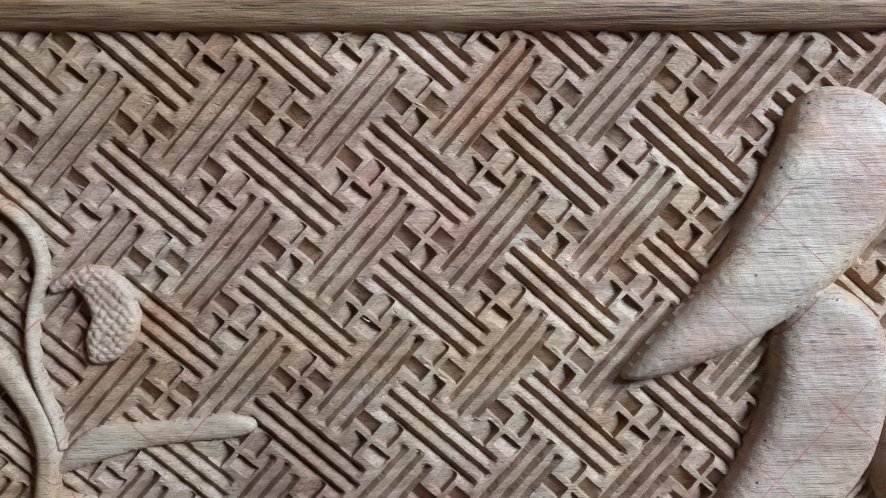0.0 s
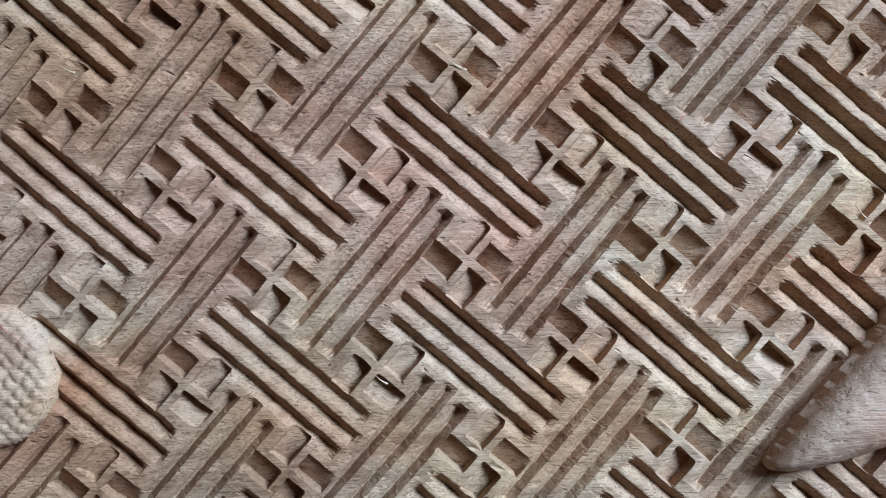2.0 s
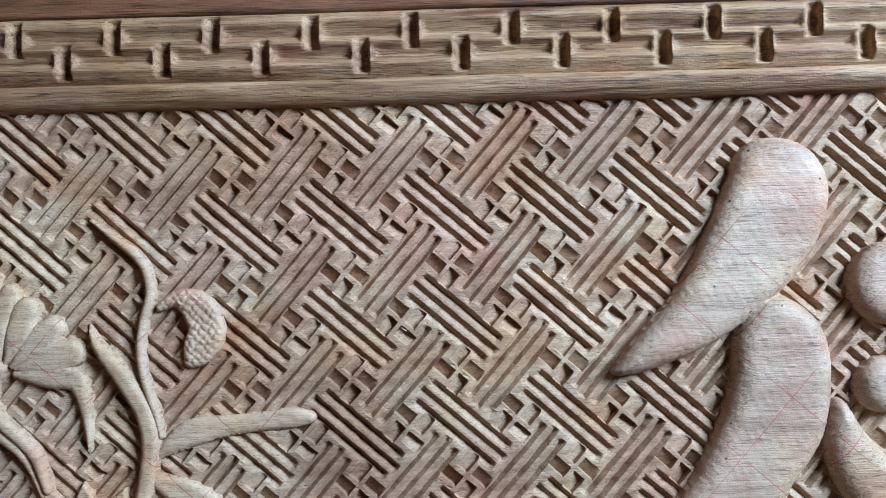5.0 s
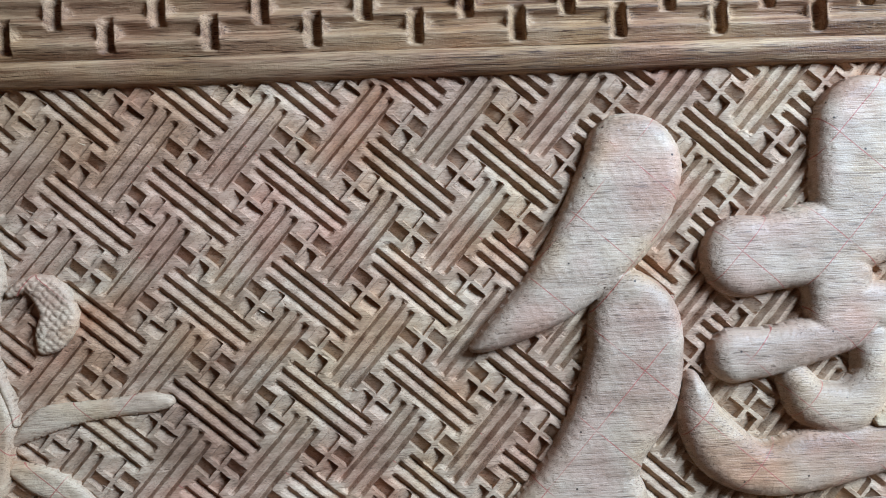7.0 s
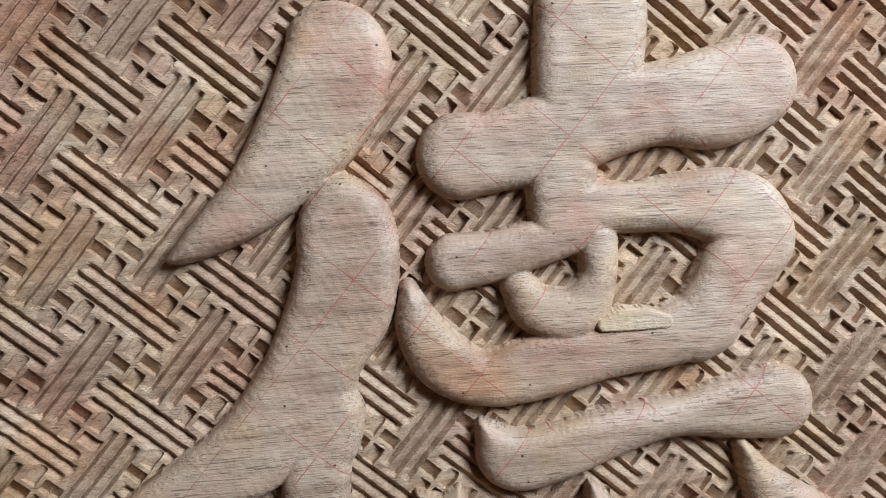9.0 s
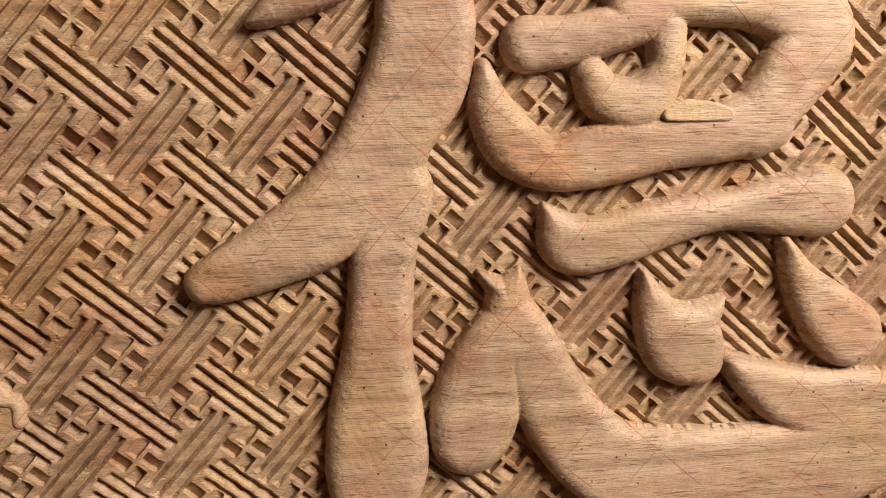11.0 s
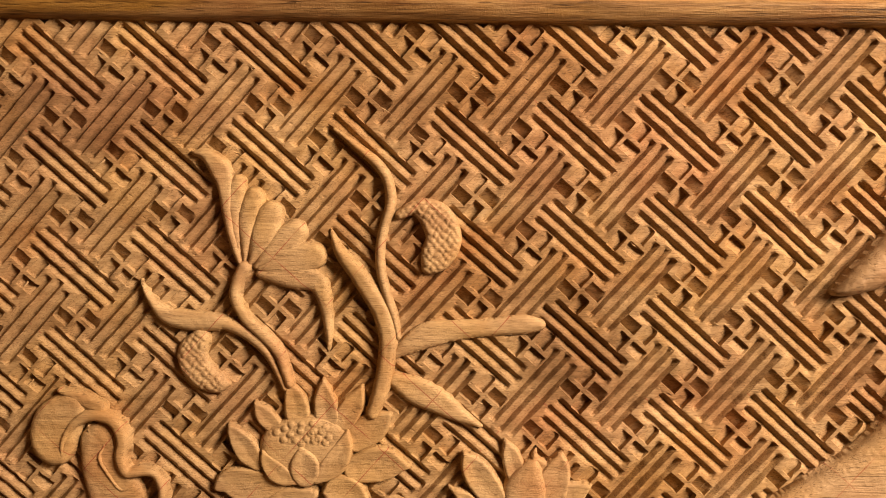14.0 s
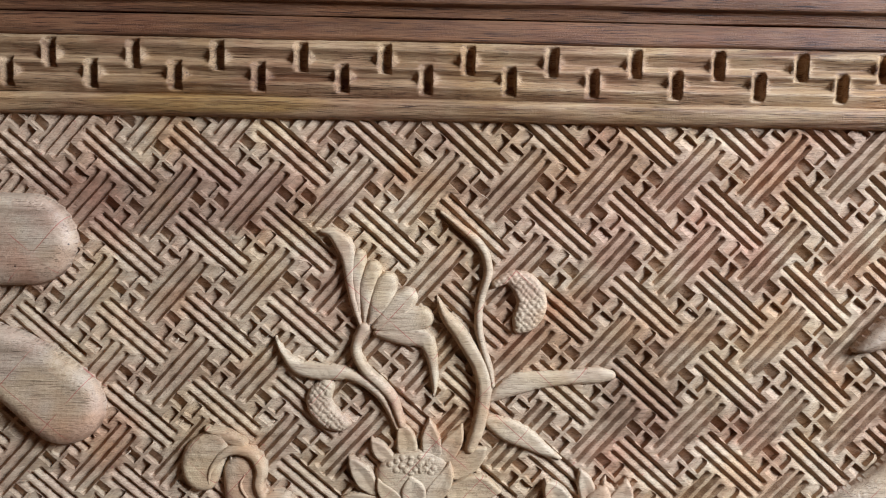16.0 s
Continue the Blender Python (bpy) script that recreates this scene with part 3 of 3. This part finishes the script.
# ---- lotus plants, carved in low relief ----
PLANTS = [
    ('leaf_stem', 'curled_lotus_leaf', 7, 6, 0, [(-394, 1514, 1.4), (-382, 1512, 5.6), (-372, 1502, 8.8), (-367, 1488, 7.4), (-365, 1465, 5.1), (-360, 1442, 4.2), (-355, 1426, 2.8)]),
    ('', 'lobe', 6.0, 9, 0, [(-355, 1428, 1.9), (-360, 1461, 6.5), (-359, 1484, 8.8), (-357, 1492, 6.0)]),
    ('', 'lobe', 6.8, 9, 0, [(-352, 1428, 1.9), (-350, 1459, 8.8), (-345, 1477, 9.3), (-343, 1482, 6.0)]),
    ('', 'lobe', 7.6, 9, 0, [(-348, 1427, 2.3), (-337, 1450, 11.1), (-332, 1465, 11.1), (-329, 1470, 7.0)]),
    ('', 'lobe', 6.8, 9, 0, [(-343, 1425, 2.8), (-323, 1442, 12.0), (-312, 1453, 10.2)]),
    ('', 'lobe', 6.0, 9, 0, [(-340, 1423, 2.8), (-316, 1430, 13.0), (-298, 1434, 11.1)]),
    ('', 'lobe', 5.4, 8, 0, [(-340, 1419, 3.7), (-316, 1417, 9.2), (-298, 1415, 9.3), (-291, 1407, 7.4), (-287, 1391, 5.1), (-285, 1374, 3.7), (-285, 1359, 1.0)]),
    ('stem', 'stem', 8.5, 6, 0, [(-352, 1424, 7.0), (-358, 1412, 6.1), (-359, 1399, 6.1), (-350, 1383, 6.5), (-336, 1370, 6.5), (-324, 1355, 6.0), (-316, 1332, 5.1)]),
    ('bud_leaf', 'bud_leaf', 6.5, 7, 0, [(-435, 1413, 1.0), (-428, 1399, 4.2), (-414, 1385, 8.0), (-395, 1381, 9.4), (-376, 1380, 8.4), (-367, 1379, 6.6), (-351, 1372, 6.5), (-336, 1359, 5.6), (-327, 1344, 4.3), (-320, 1328, 3.3)]),
    ('pod', 'seed_pod', 7, 9, 1, [(-387, 1367, 8.0), (-394, 1354, 12.3), (-388, 1340, 12.2), (-376, 1332, 9.4), (-367, 1331, 3.8)]),
    ('stem', 'stem', 7, 5, 0, [(-282, 1534, 1.4), (-264, 1520, 4.1), (-249, 1508, 5.0), (-240, 1495, 5.0), (-237, 1477, 5.1), (-242, 1458, 4.6), (-245, 1440, 4.6), (-244, 1422, 4.6), (-239, 1403, 4.6), (-233, 1385, 4.2), (-230, 1370, 2.8)]),
    ('stem', 'stem', 9, 7, 0, [(-284, 1455, 0.9), (-277, 1438, 5.5), (-263, 1421, 8.3), (-252, 1405, 8.8), (-243, 1389, 8.8), (-238, 1371, 8.9), (-239, 1352, 8.3), (-243, 1329, 7.9), (-250, 1309, 6.5)]),
    ('pod', 'seed_pod', 6.5, 8, 1, [(-230, 1467, 3.6), (-217, 1473, 6.4), (-202, 1466, 12.7), (-195, 1450, 14.2), (-200, 1436, 12.8), (-207, 1426, 5.5)]),
    ('leaf', 'leaf', 4.5, 9, 0, [(-232, 1357, 3.7), (-210, 1371, 10.2), (-187, 1376, 8.3), (-160, 1379, 6.9), (-132, 1382, 7.8), (-118, 1382, 4.6)]),
    ('leaf', 'leaf', 5.0, 8, 0, [(-232, 1336, 6.5), (-214, 1327, 11.2), (-195, 1318, 9.7), (-179, 1308, 6.0), (-163, 1300, 1.4)]),
    ('lotus', 'lotus_flower', 7.6, 12, 2, [(-317, 1279, 23.2), (-303, 1283, 24.4), (-289, 1281, 23.2)]),
    ('', 'petal', 9.2, 9, 0, [(-337, 1278, 2.1), (-332, 1268, 7.3), (-323, 1259, 9.5), (-309, 1253, 3.4)]),
    ('', 'petal', 9.0, 9, 0, [(-269, 1295, 2.1), (-273, 1281, 8.6), (-281, 1267, 10.8), (-294, 1255, 4.3)]),
    ('', 'petal', 10.6, 14, 0, [(-303, 1259, 11.2), (-303, 1265, 13.8), (-305, 1276, 6.9), (-307, 1284, 0.9)]),
    ('', 'petal', 6.2, 8, 0, [(-342, 1266, 6.1), (-350, 1277, 10.5), (-359, 1290, 7.0), (-365, 1298, 0.9)]),
    ('', 'petal', 5.6, 9, 0, [(-326, 1250, 7.9), (-348, 1248, 15.0), (-364, 1251, 10.5), (-374, 1246, 3.6)]),
    ('', 'petal', 6.8, 10, 0, [(-300, 1242, 6.2), (-318, 1232, 15.9), (-332, 1222, 10.6), (-342, 1209, 1.4)]),
    ('', 'petal', 7.6, 10, 0, [(-286, 1245, 4.4), (-272, 1245, 15.0), (-260, 1234, 9.8), (-252, 1223, 1.4)]),
    ('', 'petal', 6.0, 9, 0, [(-261, 1264, 12.3), (-244, 1268, 15.0), (-230, 1268, 7.9), (-219, 1266, 1.3)]),
    ('', 'petal', 5.0, 9, 0, [(-261, 1230, 9.7), (-259, 1218, 15.1), (-262, 1204, 6.2)]),
    ('', 'petal', 4.8, 8, 0, [(-240, 1228, 9.7), (-231, 1225, 11.6), (-223, 1234, 5.3)]),
    ('', 'petal', 4.6, 7, 0, [(-325, 1294, 6.9), (-336, 1305, 7.8), (-344, 1316, 1.3)]),
    ('', 'petal', 4.4, 7, 0, [(-310, 1308, 10.4), (-312, 1320, 8.7), (-318, 1333, 1.8)]),
    ('', 'petal', 4.8, 7, 0, [(-286, 1306, 10.5), (-288, 1320, 8.7), (-289, 1336, 1.3)]),
    ('', 'petal', 4.4, 7, 0, [(-272, 1304, 10.4), (-265, 1316, 8.7), (-258, 1331, 1.3)]),
    ('', 'petal', 4.6, 8, 0, [(-263, 1288, 11.4), (-250, 1297, 12.2), (-236, 1308, 2.6)]),
    ('lotus2', 'lotus_bud', 9.5, 12, 0, [(-128, 1228, 10.9), (-128, 1244, 18.3), (-123, 1263, 10.7), (-119, 1275, 1.2)]),
    ('', 'petal', 6.5, 9, 0, [(-116, 1230, 7.6), (-108, 1247, 14.2), (-102, 1265, 10.7), (-99, 1280, 1.2)]),
    ('', 'petal', 5.8, 9, 0, [(-112, 1229, 7.5), (-97, 1240, 13.8), (-86, 1248, 8.4), (-74, 1254, 0.8)]),
    ('', 'petal', 7.5, 8, 0, [(-142, 1231, 6.7), (-155, 1247, 11.5), (-167, 1264, 11.4), (-177, 1279, 1.2)]),
    ('', 'petal', 6.0, 7, 0, [(-143, 1222, 5.0), (-160, 1229, 7.9), (-174, 1241, 6.5), (-188, 1250, 0.9)]),
    ('', 'petal', 5.0, 8, 0, [(-128, 1221, 5.0), (-106, 1218, 10.5), (-91, 1215, 10.1), (-84, 1204, 1.7)]),
    ('', 'petal', 4.6, 7, 0, [(-135, 1264, 9.0), (-139, 1277, 7.4), (-144, 1290, 0.8)]),
    ('', 'petal', 4.6, 7, 0, [(-113, 1266, 6.6), (-120, 1275, 3.3), (-119, 1282, 0.8)]),
    ('', 'bud_stalk', 6.5, 6, 0, [(-134, 1222, 5.5), (-140, 1207, 5.0), (-144, 1196, 5.1)]),
    ('dome', 'folded_lotus_leaf', 9.5, 24, 0, [(-183, 1151, 23.0), (-161, 1162, 35.9), (-144, 1152, 27.5), (-136, 1140, 20.7)]),
    ('', 'lobe', 6.0, 9, 0, [(-134, 1137, 19.0), (-139, 1123, 15.6)]),
    ('stem', 'stem', 7.5, 6, 0, [(-256, 1141, 6.7), (-243, 1156, 6.7), (-227, 1177, 6.2), (-210, 1194, 6.2), (-192, 1202, 6.6), (-178, 1197, 5.9), (-176, 1186, 3.3)]),
    ('rosette', 'curled_leaf', 6.0, 10, 0, [(-98, 1140, 13.9), (-86, 1151, 14.8), (-76, 1134, 13.1), (-89, 1121, 14.9)]),
    ('', 'lobe', 8.0, 6, 0, [(-104, 1156, 4.8), (-111, 1140, 6.1), (-106, 1124, 5.6), (-106, 1113, 4.4)]),
    ('', 'lobe', 7.6, 6, 0, [(-96, 1158, 5.2), (-83, 1161, 5.2), (-77, 1150, 4.8), (-67, 1146, 5.3), (-66, 1132, 5.3)]),
    ('hem', 'curled_leaf', 5.0, 8, 0, [(-224, 1118, 11.3), (-200, 1114, 11.4), (-172, 1114, 14.0), (-139, 1115, 11.6)]),
    ('', 'lobe', 8.8, 5, 0, [(-238, 1101, 4.0), (-242, 1116, 4.4), (-234, 1129, 4.8), (-223, 1135, 5.2), (-215, 1124, 4.0), (-204, 1128, 3.6), (-189, 1130, 4.5), (-182, 1119, 4.5), (-181, 1101, 4.1)]),
    ('', 'lobe', 8.8, 5, 0, [(-167, 1103, 3.3), (-164, 1122, 4.1), (-154, 1131, 4.5), (-145, 1125, 4.5), (-142, 1110, 4.1), (-129, 1108, 2.9)]),
    ('ruffle', 'ruffled_lotus_leaf', 6.0, 12, 0, [(-469, 1281, 16.3), (-464, 1259, 20.0), (-455, 1236, 22.8)]),
    ('', 'lobe', 8.5, 10, 0, [(-492, 1309, 13.6), (-503, 1296, 20.0), (-506, 1281, 18.2), (-502, 1273, 10.9)]),
    ('', 'lobe', 7.6, 6, 0, [(-500, 1323, 3.2), (-483, 1317, 6.8), (-468, 1310, 6.8)]),
    ('', 'lobe', 10.8, 6, 0, [(-498, 1271, 2.3), (-496, 1284, 4.1), (-486, 1299, 5.4), (-472, 1304, 5.9), (-456, 1299, 6.3), (-449, 1285, 6.4), (-451, 1270, 5.9), (-446, 1258, 5.5), (-435, 1259, 5.0), (-424, 1258, 5.0), (-418, 1248, 5.0), (-417, 1234, 4.6)]),
    ('', 'lobe', 8.0, 5, 0, [(-478, 1297, 1.4), (-476, 1281, 1.8), (-479, 1265, 1.8)]),
    ('', 'lobe', 8.2, 5, 0, [(-464, 1280, 2.3), (-468, 1269, 2.7), (-461, 1256, 3.2), (-451, 1244, 3.2), (-441, 1247, 2.3)]),
    ('stalk', 'stem', 6.5, 6, 0, [(-296, 1243, 5.0), (-304, 1229, 5.4), (-303, 1213, 5.4), (-297, 1200, 4.2)]),
    ('stalk', 'stem', 5.0, 5, 0, [(-317, 1218, 2.9), (-311, 1207, 3.8), (-304, 1193, 2.9)]),
    ('round', 'curled_leaf', 5.5, 9, 0, [(-265, 1215, 11.4), (-251, 1215, 12.7), (-237, 1222, 15.2), (-229, 1225, 11.0)]),
    ('', 'lobe', 8.0, 5, 0, [(-247, 1233, 2.5), (-234, 1238, 3.8), (-222, 1233, 4.6), (-218, 1220, 4.2), (-225, 1207, 3.4), (-232, 1202, 2.5)]),
    ('drooping', 'curled_leaf', 6.0, 9, 0, [(-292, 1184, 8.5), (-284, 1169, 13.6), (-270, 1148, 19.7), (-263, 1135, 19.7)]),
    ('', 'lobe', 9.0, 5, 0, [(-299, 1184, 2.1), (-296, 1193, 2.9), (-281, 1198, 3.8), (-270, 1193, 4.2), (-266, 1182, 3.8), (-251, 1185, 2.1)]),
    ('', 'lobe', 8.4, 5, 0, [(-277, 1190, 1.7), (-273, 1178, 3.4), (-265, 1162, 5.5), (-256, 1144, 5.6)]),
    ('', 'lobe', 8.6, 5, 0, [(-293, 1176, 2.5), (-287, 1162, 3.4), (-290, 1148, 3.8), (-282, 1139, 3.4)]),
    ('fold', 'curled_leaf', 7.0, 5, 0, [(-332, 1145, 3.0), (-332, 1158, 3.8), (-320, 1169, 4.2), (-313, 1158, 4.2), (-304, 1149, 4.7), (-294, 1151, 3.8)]),
    ('ribbon', 'broad_leaf', 6.5, 9, 0, [(-474, 1209, 13.2), (-431, 1196, 15.1), (-401, 1182, 14.2), (-371, 1164, 13.4), (-354, 1137, 13.5)]),
]
DOME_VEINS = [
    [(-181, 1186, 1.0), (-171, 1184, 1.3), (-166, 1173, 1.3), (-166, 1153, 1.3), (-166, 1140, 0.9)],
    [(-161, 1192, 1.1), (-147, 1183, 1.3), (-142, 1165, 1.3), (-132, 1152, 1.3), (-131, 1136, 0.9)],
    [(-183, 1184, 1.0), (-190, 1167, 1.3), (-196, 1150, 1.1), (-200, 1134, 0.9)],
    [(-189, 1165, 0.8), (-182, 1151, 1.1), (-180, 1136, 0.9)],
    [(-142, 1164, 0.9), (-146, 1150, 0.8), (-148, 1137, 0.9)],
]
LABELS = {
    "curled_lotus_leaf": "folded lotus leaf with fanned lobes", "stem": "slender curving carved stem", "bud_leaf": "pointed leaf running into a stalk",
    "seed_pod": "scaly crescent seed pod", "leaf": "long flat pointed leaf", "lotus_flower": "open lotus with a seed head", "lotus_bud": "half-open lotus bud",
    "folded_lotus_leaf": "domed drooping lotus leaf with veins", "curled_leaf": "curled leaf edge", "ruffled_lotus_leaf": "ruffled round lotus leaf", "broad_leaf": "broad drooping leaf",
}
holder = None
for k, (group, name, height, soft, bumps, nodes) in enumerate(PLANTS):
    slim = 0.88 if name in ("stem", "bud_leaf") else 1.0
    ob = raised(name, [[(x, z, r * slim) for x, z, r in nodes]], 0.82 * height, soft * (0.34 if name == "petal" else 0.8), WOOD_LEAF, panel if group else holder, LABELS.get(name, ""), grid=0.9 if bumps else 1.1, crown=0.3, power=2.0, seed=60 + k, bumps=bumps, chisel=0.2, ribs=DOME_VEINS if name == "folded_lotus_leaf" else (),
                dish=1.6 if name == "petal" else 0.7 if name in ("leaf", "curled_leaf", "broad_leaf") else 0.0)
    if group:
        holder = ob

# ---- torn splinters left standing on the cut edges ----


random.seed(5)


def splinter(x, z, turn, length, lift):
    """A thin tapered sliver, its root in the board and its tip standing a little proud."""
    bm = bmesh.new()
    half, c, s = 0.0005 + 0.0003 * random.random(), math.cos(turn), math.sin(turn)
    rings = []
    for k in range(4):
        f = k / 3
        w, t = half * (1 - 0.85 * f), 0.0004 * (1 - 0.7 * f)
        bend = 0.0006 * math.sin(f * 2.4)
        cx, cz, cy = x + c * length * f - s * bend, z + s * length * f + c * bend, 0.0012 - (lift + 0.0012) * f
        rings.append([bm.verts.new((cx - s * w * a, cy + t * b, cz + c * w * a)) for a, b in ((-1, 0), (0, -1), (1, 0), (0, 1))])
    for p, q in zip(rings, rings[1:]):
        for k in range(4):
            bm.faces.new((p[k], p[(k + 1) % 4], q[(k + 1) % 4], q[k]))
    bm.faces.new(rings[0])
    bm.faces.new(rings[-1][::-1])
    bmesh.ops.recalc_face_normals(bm, faces=bm.faces[:])
    me = bpy.data.meshes.new("splinter")
    bm.to_mesh(me)
    bm.free()
    me.materials.append(PALE_WOOD)
    return adopt(new("splinter", me), panel)


rnd = random.Random(11)
for i in range(-14, 16):
    for j in range(-14, 12):
        x = ORIGIN[0] + 6 * (i * STEP_U[0] + j * STEP_V[0])
        z = ORIGIN[1] + 6 * (i * STEP_U[1] + j * STEP_V[1])
        if -0.6 < x < 0.45 and 1.2 < z < 1.6 and rnd.random() < 0.3:
            along = rnd.choice((math.atan2(STEP_U[1], STEP_U[0]), math.atan2(STEP_V[1], STEP_V[0])))
            along += rnd.choice((0, math.pi)) + rnd.uniform(-0.2, 0.2)
            splinter(x + rnd.uniform(-0.012, 0.012), z + rnd.uniform(-0.012, 0.012), along, rnd.uniform(0.005, 0.010), rnd.uniform(0.0002, 0.0014))
